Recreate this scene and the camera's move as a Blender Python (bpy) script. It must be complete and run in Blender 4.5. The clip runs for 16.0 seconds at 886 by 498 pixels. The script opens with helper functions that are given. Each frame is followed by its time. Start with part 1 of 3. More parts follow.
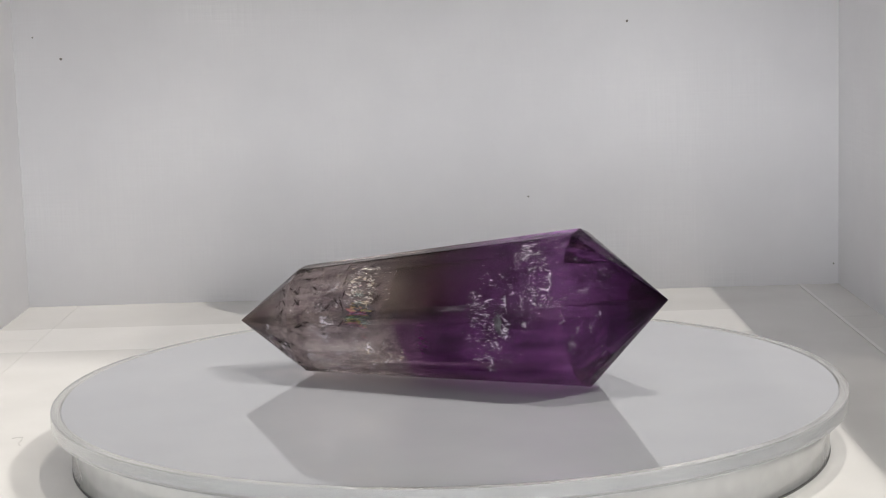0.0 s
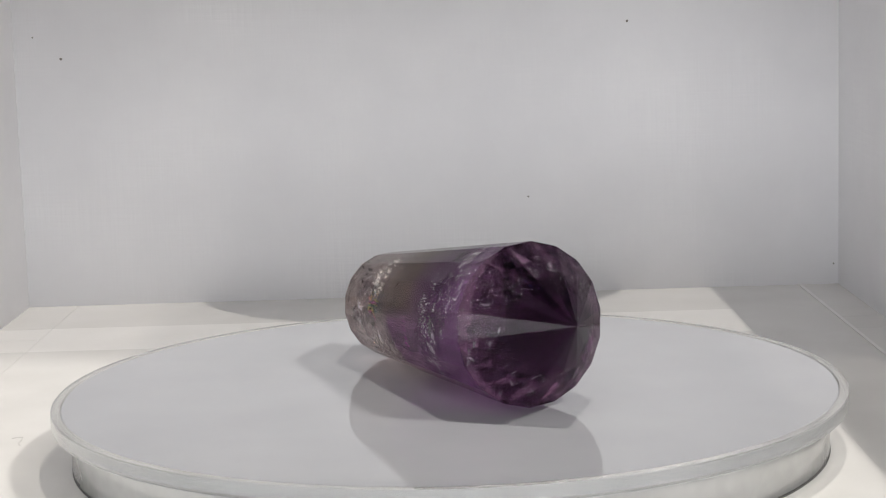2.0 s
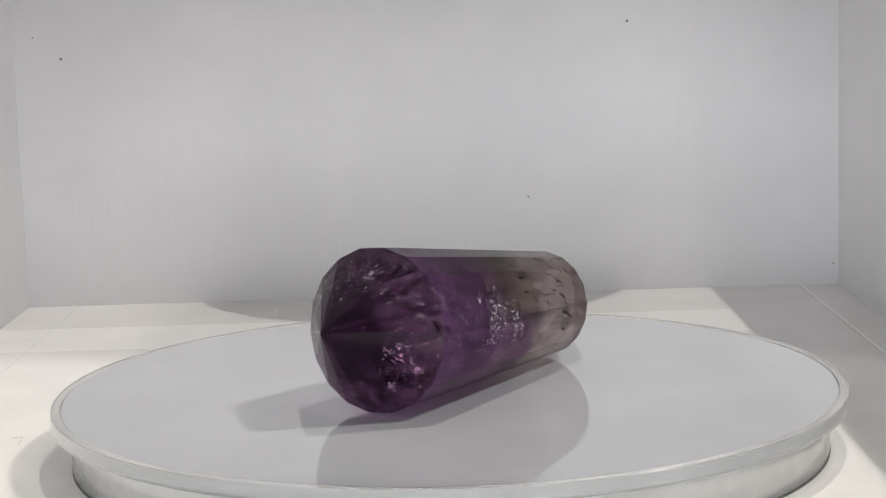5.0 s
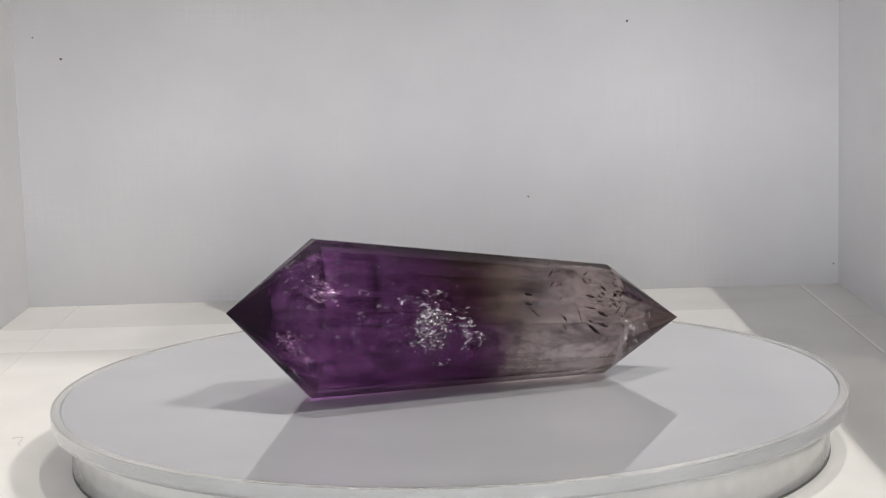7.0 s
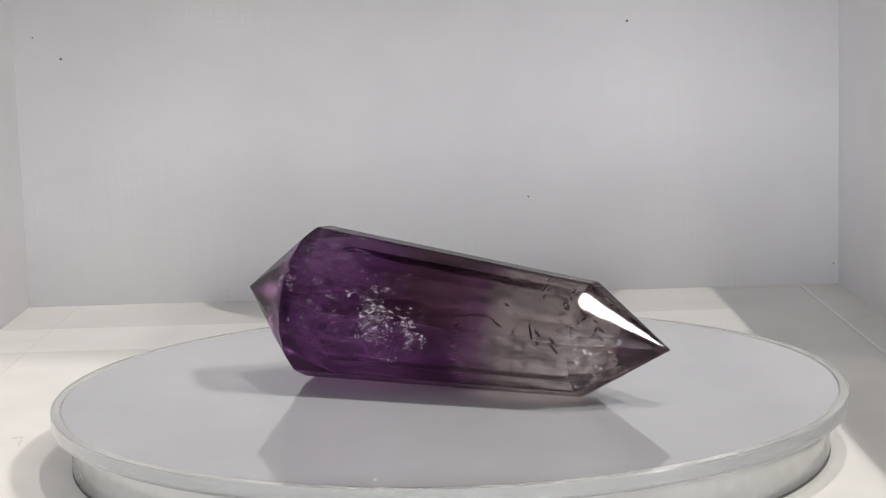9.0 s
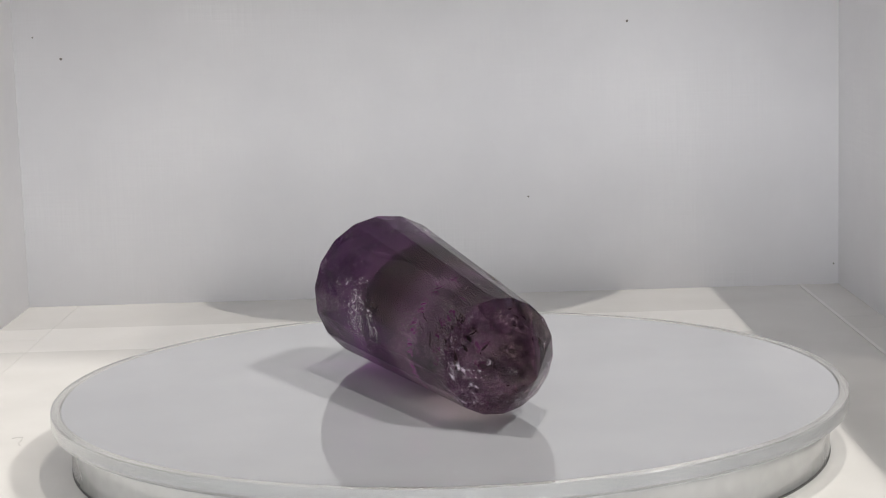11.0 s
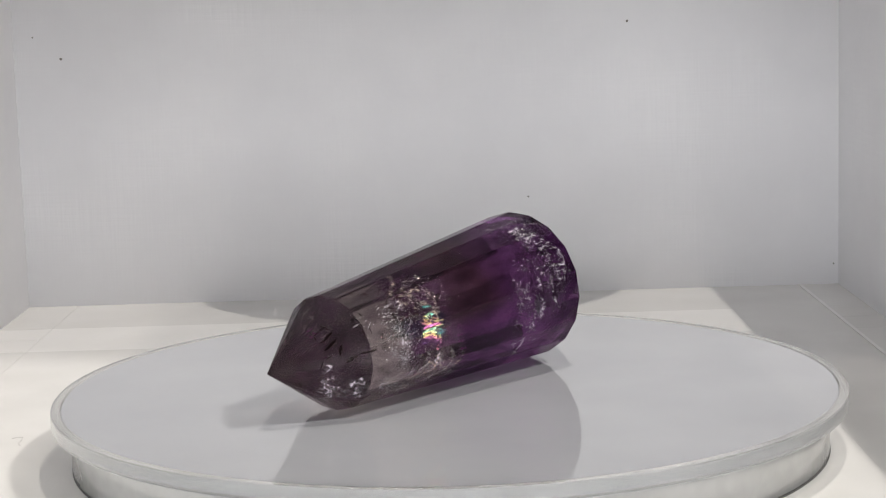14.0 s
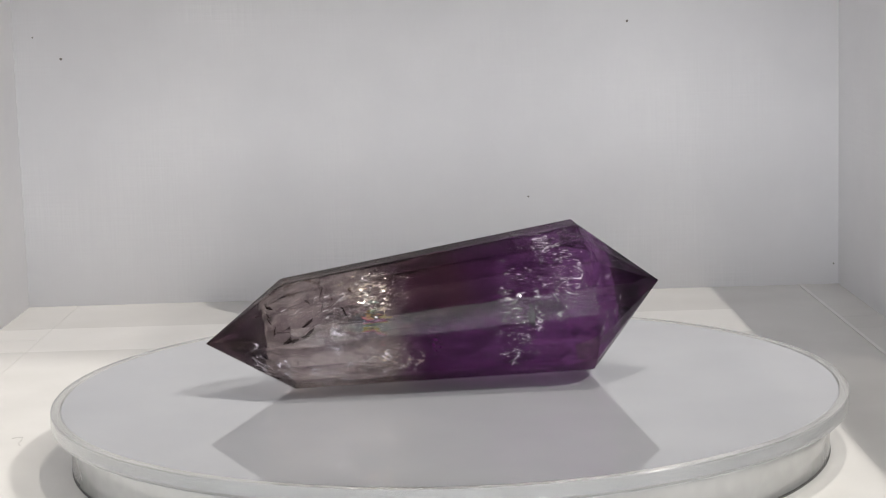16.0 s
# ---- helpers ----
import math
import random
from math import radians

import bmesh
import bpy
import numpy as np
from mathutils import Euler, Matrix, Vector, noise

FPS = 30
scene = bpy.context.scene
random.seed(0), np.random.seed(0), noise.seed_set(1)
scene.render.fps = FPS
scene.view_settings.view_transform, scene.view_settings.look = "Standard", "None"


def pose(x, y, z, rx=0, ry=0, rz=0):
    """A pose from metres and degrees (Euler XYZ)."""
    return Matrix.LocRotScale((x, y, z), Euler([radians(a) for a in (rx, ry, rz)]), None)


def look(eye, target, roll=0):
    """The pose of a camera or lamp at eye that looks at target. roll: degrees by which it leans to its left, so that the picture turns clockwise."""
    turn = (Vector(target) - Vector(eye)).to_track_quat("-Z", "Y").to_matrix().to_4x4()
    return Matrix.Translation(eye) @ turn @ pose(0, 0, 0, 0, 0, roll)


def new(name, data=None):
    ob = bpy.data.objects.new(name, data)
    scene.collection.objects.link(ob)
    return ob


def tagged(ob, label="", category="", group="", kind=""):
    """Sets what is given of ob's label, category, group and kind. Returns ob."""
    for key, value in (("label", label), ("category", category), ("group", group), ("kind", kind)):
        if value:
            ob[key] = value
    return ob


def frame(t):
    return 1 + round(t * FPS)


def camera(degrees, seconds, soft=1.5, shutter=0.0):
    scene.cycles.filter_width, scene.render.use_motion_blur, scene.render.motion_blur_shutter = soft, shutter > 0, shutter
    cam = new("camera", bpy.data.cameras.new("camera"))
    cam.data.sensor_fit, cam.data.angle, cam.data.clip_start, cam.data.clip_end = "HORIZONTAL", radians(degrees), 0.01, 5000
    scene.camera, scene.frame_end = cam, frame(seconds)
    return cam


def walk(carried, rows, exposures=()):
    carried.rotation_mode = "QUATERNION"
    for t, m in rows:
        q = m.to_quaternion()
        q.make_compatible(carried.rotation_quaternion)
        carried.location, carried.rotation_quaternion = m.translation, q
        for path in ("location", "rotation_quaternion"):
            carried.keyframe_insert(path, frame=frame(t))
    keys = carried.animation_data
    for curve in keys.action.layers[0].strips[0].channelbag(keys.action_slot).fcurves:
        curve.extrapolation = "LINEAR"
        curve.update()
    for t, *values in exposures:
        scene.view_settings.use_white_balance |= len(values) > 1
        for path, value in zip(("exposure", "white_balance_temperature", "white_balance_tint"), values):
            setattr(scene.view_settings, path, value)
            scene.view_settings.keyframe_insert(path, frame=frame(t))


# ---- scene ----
# A crystal point turns on a round platter inside a white open-fronted photo box.
cam = camera(27.97, 16.0, soft=1.0)
PITCH, YAW, ROLL = 90 - 8.215, 0.07, -1.714
EYE = (0.0, -0.44604, 0.09870)
VIEW = pose(*EYE, PITCH, 0, YAW) @ pose(0, 0, 0, 0, 0, ROLL)
walk(cam, [(0.0, VIEW), (16.0, VIEW)], exposures=[(0.0, 0.12), (16.0, 0.12)])

# ---- light ----
FLOOR_Z = -0.0155         # box floor; the platter's top is z = 0
BACK_Y = 0.2222           # back wall
LEFT_X, RIGHT_X = -0.1590, 0.1493
WALL_TOP = FLOOR_Z + 0.60

world = bpy.data.worlds.new("daylight")
scene.world = world
world.use_nodes = True
wn = world.node_tree
sky = wn.nodes.new("ShaderNodeTexSky")
sky.sky_type = "NISHITA"
sky.sun_disc = False
sky.sun_elevation, sky.sun_rotation = radians(52.6), radians(98)
sky.air_density, sky.dust_density = 1.0, 3.0
wn.nodes["Background"].inputs["Strength"].default_value = 0.005
wn.links.new(sky.outputs[0], wn.nodes["Background"].inputs["Color"])

sun = new("sun", bpy.data.lights.new("sun", "SUN"))
sun.data.energy, sun.data.angle, sun.data.color = 1.40, radians(5), (1.0, 0.965, 0.91)
sun.matrix_world = look((1.0, -0.13, 1.32), (0, 0, 0))

# unseen point lamp, added for overhead light with a hard floor edge
down = new("added_overhead_lamp", bpy.data.lights.new("added_overhead_lamp", "POINT"))
down.data.energy, down.data.shadow_soft_size, down.data.color = 28.0, 0.0015, (1.0, 0.945, 0.865)
down.location = (0.223, 0.195, 1.5)
# second unseen point lamp, added to brighten the left of the floor
side = new("added_side_lamp", bpy.data.lights.new("added_side_lamp", "POINT"))
side.data.energy, side.data.shadow_soft_size, side.data.color = 15.0, 0.006, (1.0, 0.93, 0.84)
side.location = (0.66, 0.02, 1.8)

# added area lamp behind the camera that fills the back wall
fill = new("front_fill", bpy.data.lights.new("front_fill", "AREA"))
fill.data.shape, fill.data.size, fill.data.size_y = "RECTANGLE", 2.8, 0.3
fill.data.energy, fill.data.color = 13.8, (0.985, 0.99, 1.0)
fill.matrix_world = look((-0.55, -1.10, 0.125), (-0.55, 0.2, 0.125))


# ---- materials ----
def nodes_of(name):
    m = bpy.data.materials.new(name)
    m.use_nodes = True
    nt = m.node_tree
    return m, nt, nt.nodes["Principled BSDF"]


def add(nt, kind, **values):
    n = nt.nodes.new(kind)
    for k, v in values.items():
        n.inputs[k.replace("_", " ")].default_value = v
    return n


def ramp(nt, source, stops):
    r = nt.nodes.new("ShaderNodeValToRGB")
    els = r.color_ramp.elements
    while len(els) < len(stops):
        els.new(0.5)
    for e, (p, c) in zip(els, stops):
        e.position, e.color = p, (*c, 1)
    nt.links.new(source, r.inputs[0])
    return r


def painted(name, dark, light, scale, rough=0.6, bump=0.1, fine=3000.0, dist=0.0002):
    """A matt surface mottled at two scales."""
    m, nt, b = nodes_of(name)
    co = nt.nodes.new("ShaderNodeTexCoord")
    n1 = add(nt, "ShaderNodeTexNoise", Scale=scale, Detail=5.0)
    n2 = add(nt, "ShaderNodeTexNoise", Scale=fine, Detail=3.0)
    for n in (n1, n2):
        nt.links.new(co.outputs["Object"], n.inputs["Vector"])
    r = ramp(nt, n1.outputs["Fac"], [(0.3, dark), (0.7, light)])
    nt.links.new(r.outputs[0], b.inputs["Base Color"])
    bp = add(nt, "ShaderNodeBump", Strength=bump, Distance=dist)
    nt.links.new(n2.outputs["Fac"], bp.inputs["Height"])
    nt.links.new(bp.outputs[0], b.inputs["Normal"])
    b.inputs["Roughness"].default_value = rough
    b.inputs["Specular IOR Level"].default_value = 0.22
    return m


def linen(name):
    """White board embossed like linen, for the walls."""
    m, nt, b = nodes_of(name)
    co = nt.nodes.new("ShaderNodeTexCoord")
    threads = []
    for scale in ((700.0, 700.0, 40.0), (40.0, 40.0, 700.0)):
        mp = nt.nodes.new("ShaderNodeMapping")
        mp.inputs["Scale"].default_value = scale
        nt.links.new(co.outputs["Object"], mp.inputs["Vector"])
        n = add(nt, "ShaderNodeTexNoise", Scale=1.0, Detail=2.0)
        nt.links.new(mp.outputs[0], n.inputs["Vector"])
        threads.append(n)
    s2 = nt.nodes.new("ShaderNodeMath"); s2.operation = "ADD"
    nt.links.new(threads[0].outputs["Fac"], s2.inputs[0])
    nt.links.new(threads[1].outputs["Fac"], s2.inputs[1])
    area = add(nt, "ShaderNodeTexNoise", Scale=18.0, Detail=3.0)
    nt.links.new(co.outputs["Object"], area.inputs["Vector"])
    amount = ramp(nt, area.outputs["Fac"], [(0.44, (0.03,) * 3), (0.72, (0.42,) * 3)])
    bp = add(nt, "ShaderNodeBump", Distance=0.0006)
    nt.links.new(amount.outputs[0], bp.inputs["Strength"])
    nt.links.new(s2.outputs[0], bp.inputs["Height"])
    nt.links.new(bp.outputs[0], b.inputs["Normal"])
    blot = add(nt, "ShaderNodeTexNoise", Scale=9.0, Detail=6.0, Roughness=0.6)
    nt.links.new(co.outputs["Object"], blot.inputs["Vector"])
    r = ramp(nt, blot.outputs["Fac"], [(0.3, (0.70, 0.70, 0.725)), (0.7, (0.80, 0.80, 0.82))])
    nt.links.new(r.outputs[0], b.inputs["Base Color"])
    b.inputs["Roughness"].default_value = 0.7
    return m


WALL = linen("embossed_white_board")
FLOOR = painted("white_laminate", (0.73, 0.72, 0.70), (0.80, 0.79, 0.77), 30, 0.22, 0.03)
# brighter laminate: colour carries the floor's band of light; also the thin line
LIT_BAND_AND_LINE = painted("lit_band_and_line_laminate", (0.86, 0.85, 0.83), (0.92, 0.91, 0.89), 30, 0.2, 0.03)
JOINT = painted("pale_joint_filler", (0.72, 0.71, 0.69), (0.80, 0.79, 0.77), 300, 0.8, 0.1)
TABLE = painted("grey_brown_paint", (0.20, 0.19, 0.18), (0.26, 0.25, 0.235), 6, 0.6, 0.05)

m, nt, b = nodes_of("white_platter")
co = nt.nodes.new("ShaderNodeTexCoord")
n1 = add(nt, "ShaderNodeTexNoise", Scale=25.0, Detail=4.0)
nt.links.new(co.outputs["Object"], n1.inputs["Vector"])
r = ramp(nt, n1.outputs["Fac"], [(0.3, (0.45, 0.46, 0.49)), (0.7, (0.49, 0.50, 0.53))])
nt.links.new(r.outputs[0], b.inputs["Base Color"])
b.inputs["Roughness"].default_value = 0.03
b.inputs["IOR"].default_value = 1.72
PLATTER = m

m, nt, b = nodes_of("clear_acrylic")
b.inputs["Base Color"].default_value = (0.96, 0.975, 0.965, 1)
b.inputs["Transmission Weight"].default_value = 0.82
b.inputs["IOR"].default_value = 1.49
co = nt.nodes.new("ShaderNodeTexCoord")
mp = nt.nodes.new("ShaderNodeMapping")
mp.inputs["Scale"].default_value = (60.0, 60.0, 2600.0)
nt.links.new(co.outputs["Object"], mp.inputs["Vector"])
n1 = add(nt, "ShaderNodeTexNoise", Scale=1.0, Detail=4.0)
nt.links.new(mp.outputs[0], n1.inputs["Vector"])
r = ramp(nt, n1.outputs["Fac"], [(0.35, (0.02,) * 3), (0.65, (0.12,) * 3)])
nt.links.new(r.outputs[0], b.inputs["Roughness"])
r = ramp(nt, n1.outputs["Fac"], [(0.35, (0.92, 0.93, 0.92)), (0.65, (0.97, 0.97, 0.965))])
nt.links.new(r.outputs[0], b.inputs["Base Color"])
clear = nt.nodes.new("ShaderNodeBsdfTransparent")
ms = nt.nodes.new("ShaderNodeMixShader")
ms.inputs[0].default_value = 0.1
nt.links.new(b.outputs[0], ms.inputs[1])
nt.links.new(clear.outputs[0], ms.inputs[2])
nt.links.new(ms.outputs[0], nt.nodes["Material Output"].inputs["Surface"])
ACRYLIC = m

m, nt, b = nodes_of("glossy_base_plastic")
n1 = add(nt, "ShaderNodeTexNoise", Scale=120.0, Detail=3.0)
co = nt.nodes.new("ShaderNodeTexCoord")
nt.links.new(co.outputs["Object"], n1.inputs["Vector"])
r = ramp(nt, n1.outputs["Fac"], [(0.3, (0.50, 0.50, 0.49)), (0.7, (0.58, 0.58, 0.57))])
nt.links.new(r.outputs[0], b.inputs["Base Color"])
b.inputs["Metallic"].default_value = 0.25
b.inputs["Roughness"].default_value = 0.14
BASE = m


RING_GREY = painted("dark_ring_grey", (0.10, 0.10, 0.10), (0.16, 0.16, 0.155), 400, 0.7, 0.1)


# ---- the crystal: x runs from the purple tip to the pale one, z is up ----
TIP_A = Vector((0.05426, -0.01723, 0.02241))     # dark purple tip, at the clip's start
TIP_B = Vector((-0.05556, 0.02584, 0.01264))     # pale tip
AXIS = TIP_B - TIP_A
LENGTH = AXIS.length
AXIS.normalize()
SIDE = Vector((0, 0, 1)).cross(AXIS).normalized()
UP = AXIS.cross(SIDE).normalized()
LYING = Matrix.Translation(TIP_A) @ Matrix((AXIS, SIDE, UP)).transposed().to_4x4()
U1, R1, U2, R2 = 0.1803, 0.0199, 0.8240, 0.0142
X1, X2 = U1 * LENGTH, U2 * LENGTH
DROP1, DROP2 = 0.0010, 0.0004                    # the girdles hang a little below the line of the tips
FACETS = 18
STEP = 2 * math.pi / FACETS


def zoning(nt, stops_low, stops_high, wobble=0.012):
    """Colour along the axis, different in the lower and the upper half; borders wander."""
    co = nt.nodes.new("ShaderNodeTexCoord")
    sx = nt.nodes.new("ShaderNodeSeparateXYZ")
    nt.links.new(co.outputs["Object"], sx.inputs[0])
    n = add(nt, "ShaderNodeTexNoise", Scale=110.0, Detail=4.0)
    nt.links.new(co.outputs["Object"], n.inputs["Vector"])
    ma = nt.nodes.new("ShaderNodeMath"); ma.operation = "MULTIPLY_ADD"
    ma.inputs[1].default_value = wobble
    nt.links.new(n.outputs["Fac"], ma.inputs[0])
    nt.links.new(sx.outputs["X"], ma.inputs[2])
    di = nt.nodes.new("ShaderNodeMath"); di.operation = "MULTIPLY"
    di.inputs[1].default_value = 1 / LENGTH
    nt.links.new(ma.outputs[0], di.inputs[0])
    lo, hi = ramp(nt, di.outputs[0], stops_low), ramp(nt, di.outputs[0], stops_high)
    mr = nt.nodes.new("ShaderNodeMapRange")
    mr.inputs["From Min"].default_value, mr.inputs["From Max"].default_value = -0.001, 0.003
    nt.links.new(sx.outputs["Z"], mr.inputs["Value"])
    mx = nt.nodes.new("ShaderNodeMix"); mx.data_type = "RGBA"
    nt.links.new(mr.outputs[0], mx.inputs["Factor"])
    nt.links.new(lo.outputs[0], mx.inputs["A"])
    nt.links.new(hi.outputs[0], mx.inputs["B"])
    return mx.outputs["Result"], co


def streaks(nt, co, long_scale, cross_scale, detail=5.0):
    """Noise drawn out along the axis."""
    mp = nt.nodes.new("ShaderNodeMapping")
    mp.inputs["Scale"].default_value = (long_scale, cross_scale, cross_scale)
    nt.links.new(co.outputs["Object"], mp.inputs["Vector"])
    n = add(nt, "ShaderNodeTexNoise", Scale=1.0, Detail=detail, Roughness=0.6)
    nt.links.new(mp.outputs[0], n.inputs["Vector"])
    return n.outputs["Fac"]


m, nt, b = nodes_of("amethyst")
LOW = [(0.0, (0.007, 0.001, 0.008)), (0.14, (0.020, 0.003, 0.025)), (0.22, (0.215, 0.074, 0.240)), (0.45, (0.135, 0.042, 0.150)), (0.60, (0.080, 0.020, 0.082)),
       (0.66, (0.36, 0.30, 0.285)), (0.80, (0.58, 0.515, 0.50)), (0.86, (0.44, 0.37, 0.355)), (1.0, (0.20, 0.14, 0.12))]
HIGH = [(0.0, (0.007, 0.001, 0.008)), (0.14, (0.022, 0.004, 0.026)), (0.22, (0.270, 0.115, 0.300)), (0.44, (0.066, 0.022, 0.064)), (0.53, (0.052, 0.027, 0.022)),
        (0.62, (0.125, 0.088, 0.064)), (0.72, (0.40, 0.335, 0.315)), (0.86, (0.42, 0.35, 0.335)), (1.0, (0.20, 0.14, 0.12))]
col, co = zoning(nt, LOW, HIGH)
nt.nodes.remove(b)
patch = ramp(nt, streaks(nt, co, 70.0, 190.0, 4.0), [(0.38, (0.36, 0.32, 0.36)), (0.50, (0.90, 0.88, 0.90)), (0.60, (1.0, 1.0, 1.0))])
deep = nt.nodes.new("ShaderNodeMix"); deep.data_type, deep.blend_type = "RGBA", "MULTIPLY"
deep.inputs["Factor"].default_value = 1.0
nt.links.new(col, deep.inputs["A"])
nt.links.new(patch.outputs[0], deep.inputs["B"])
col = deep.outputs["Result"]
bp = add(nt, "ShaderNodeBump", Strength=0.05, Distance=0.001)
nt.links.new(streaks(nt, co, 40.0, 160.0, 2.0), bp.inputs["Height"])
half = nt.nodes.new("ShaderNodeGamma")
half.inputs["Gamma"].default_value = 0.5
nt.links.new(col, half.inputs["Color"])
inner = add(nt, "ShaderNodeBsdfRefraction", Roughness=0.0, IOR=1.545)
nt.links.new(half.outputs[0], inner.inputs["Color"])
gloss = add(nt, "ShaderNodeBsdfGlossy", Roughness=0.012)
for n in (inner, gloss):
    nt.links.new(bp.outputs[0], n.inputs["Normal"])
fr = add(nt, "ShaderNodeFresnel", IOR=1.545)
pw = nt.nodes.new("ShaderNodeMath"); pw.operation = "POWER"
pw.inputs[1].default_value = 1.38
nt.links.new(fr.outputs[0], pw.inputs[0])
skin = nt.nodes.new("ShaderNodeMixShader")
nt.links.new(pw.outputs[0], skin.inputs[0])
nt.links.new(inner.outputs[0], skin.inputs[1])
nt.links.new(gloss.outputs[0], skin.inputs[2])
tr = nt.nodes.new("ShaderNodeBsdfTransparent")
ga = nt.nodes.new("ShaderNodeGamma")
ga.inputs["Gamma"].default_value = 0.35
nt.links.new(col, ga.inputs["Color"])
nt.links.new(ga.outputs[0], tr.inputs["Color"])
ms = nt.nodes.new("ShaderNodeMixShader")
ms.inputs[0].default_value = 0.10
nt.links.new(skin.outputs[0], ms.inputs[1])
nt.links.new(tr.outputs[0], ms.inputs[2])
nt.links.new(ms.outputs[0], nt.nodes["Material Output"].inputs["Surface"])
AMETHYST = m


def clouded(name, tint_low, tint_high, haze, low, high):
    """Inner zone of the crystal: clear and tinted, with drawn-out milky wisps."""
    m, nt, b = nodes_of(name)
    col, co = zoning(nt, tint_low, tint_high, 0.02)
    tr = nt.nodes.new("ShaderNodeBsdfTransparent")
    nt.links.new(col, tr.inputs["Color"])
    df = nt.nodes.new("ShaderNodeBsdfTranslucent")
    df2 = nt.nodes.new("ShaderNodeBsdfDiffuse")
    df.inputs["Color"].default_value = df2.inputs["Color"].default_value = (*haze, 1)
    half = nt.nodes.new("ShaderNodeMixShader")
    nt.links.new(df.outputs[0], half.inputs[1])
    nt.links.new(df2.outputs[0], half.inputs[2])
    f = ramp(nt, streaks(nt, co, 60.0, 420.0), [(low, (0.0,) * 3), (high, (0.16,) * 3)])
    ms = nt.nodes.new("ShaderNodeMixShader")
    nt.links.new(f.outputs[0], ms.inputs[0])
    nt.links.new(tr.outputs[0], ms.inputs[1])
    nt.links.new(half.outputs[0], ms.inputs[2])
    nt.links.new(ms.outputs[0], nt.nodes["Material Output"].inputs["Surface"])
    return m


CLEAR = [(0.0, (0.97, 0.95, 0.97)), (1.0, (0.97, 0.96, 0.96))]
CORE = clouded("clouded_quartz", CLEAR, CLEAR, (0.66, 0.54, 0.66), 0.46, 0.80)

def flake_material(name, colour, rough, see):
    """Cleft faces inside the stone and glint flakes on it: mirror bright, partly clear."""
    m, nt, b = nodes_of(name)
    b.inputs["Base Color"].default_value = (*colour, 1)
    b.inputs["Metallic"].default_value = 1.0
    b.inputs["Roughness"].default_value = rough
    co = nt.nodes.new("ShaderNodeTexCoord")
    n = add(nt, "ShaderNodeTexNoise", Scale=2200.0, Detail=2.0)
    nt.links.new(co.outputs["Object"], n.inputs["Vector"])
    bp = add(nt, "ShaderNodeBump", Strength=0.25, Distance=0.0003)
    nt.links.new(n.outputs["Fac"], bp.inputs["Height"])
    nt.links.new(bp.outputs[0], b.inputs["Normal"])
    tr = nt.nodes.new("ShaderNodeBsdfTransparent")
    ms = nt.nodes.new("ShaderNodeMixShader")
    ms.inputs[0].default_value = see
    nt.links.new(b.outputs[0], ms.inputs[1])
    nt.links.new(tr.outputs[0], ms.inputs[2])
    nt.links.new(ms.outputs[0], nt.nodes["Material Output"].inputs["Surface"])
    return m


SPARK = flake_material("bright_cleft", (0.98, 0.96, 0.98), 0.15, 0.78)
GOLD = flake_material("golden_cleft", (0.98, 0.88, 0.74), 0.15, 0.8)
MAGENTA = flake_material("magenta_cleft", (0.80, 0.12, 0.75), 0.35, 0.6)
WISP = flake_material("pale_cleft", (0.93, 0.9, 0.95), 0.22, 0.86)
m = flake_material("rainbow_cleft", (0.9, 0.9, 0.9), 0.25, 0.62)
nt = m.node_tree
co = nt.nodes.new("ShaderNodeTexCoord")
mp = nt.nodes.new("ShaderNodeMapping")
mp.inputs["Scale"].default_value = (60.0, 160.0, 420.0)
nt.links.new(co.outputs["Object"], mp.inputs["Vector"])
film = add(nt, "ShaderNodeTexNoise", Scale=1.0, Detail=2.0)
nt.links.new(mp.outputs[0], film.inputs["Vector"])
r = ramp(nt, film.outputs["Fac"], [(0.30, (0.15, 0.35, 0.75)), (0.42, (0.10, 0.60, 0.45)), (0.50, (0.80, 0.62, 0.25)), (0.57, (0.85, 0.22, 0.45)), (0.66, (0.45, 0.20, 0.70))])
nt.links.new(r.outputs[0], nt.nodes["Principled BSDF"].inputs["Base Color"])
RAINBOW = m
m = flake_material("rainbow_glint", (0.9, 0.9, 0.9), 0.36, 0.6)
nt = m.node_tree
co = nt.nodes.new("ShaderNodeTexCoord")
mp = nt.nodes.new("ShaderNodeMapping")
mp.inputs["Scale"].default_value = (60.0, 160.0, 420.0)
nt.links.new(co.outputs["Object"], mp.inputs["Vector"])
film = add(nt, "ShaderNodeTexNoise", Scale=1.0, Detail=2.0)
nt.links.new(mp.outputs[0], film.inputs["Vector"])
r = ramp(nt, film.outputs["Fac"], [(0.30, (0.15, 0.35, 0.75)), (0.42, (0.10, 0.60, 0.45)), (0.50, (0.80, 0.62, 0.25)), (0.57, (0.85, 0.22, 0.45)), (0.66, (0.45, 0.20, 0.70))])
nt.links.new(r.outputs[0], nt.nodes["Principled BSDF"].inputs["Base Color"])
RAINBOW_SKIN = m
FROST = flake_material("frosted_glint", (0.96, 0.92, 0.97), 0.28, 0.8)
FROST_PINK = flake_material("pink_frosted_glint", (0.95, 0.60, 0.92), 0.34, 0.8)
GLINT = flake_material("bright_glint", (0.99, 0.98, 0.99), 0.12, 0.62)
GLINT_PINK = flake_material("pink_glint", (0.98, 0.62, 0.95), 0.16, 0.45)
GLINT_GOLD = flake_material("golden_glint", (0.99, 0.90, 0.78), 0.14, 0.62)


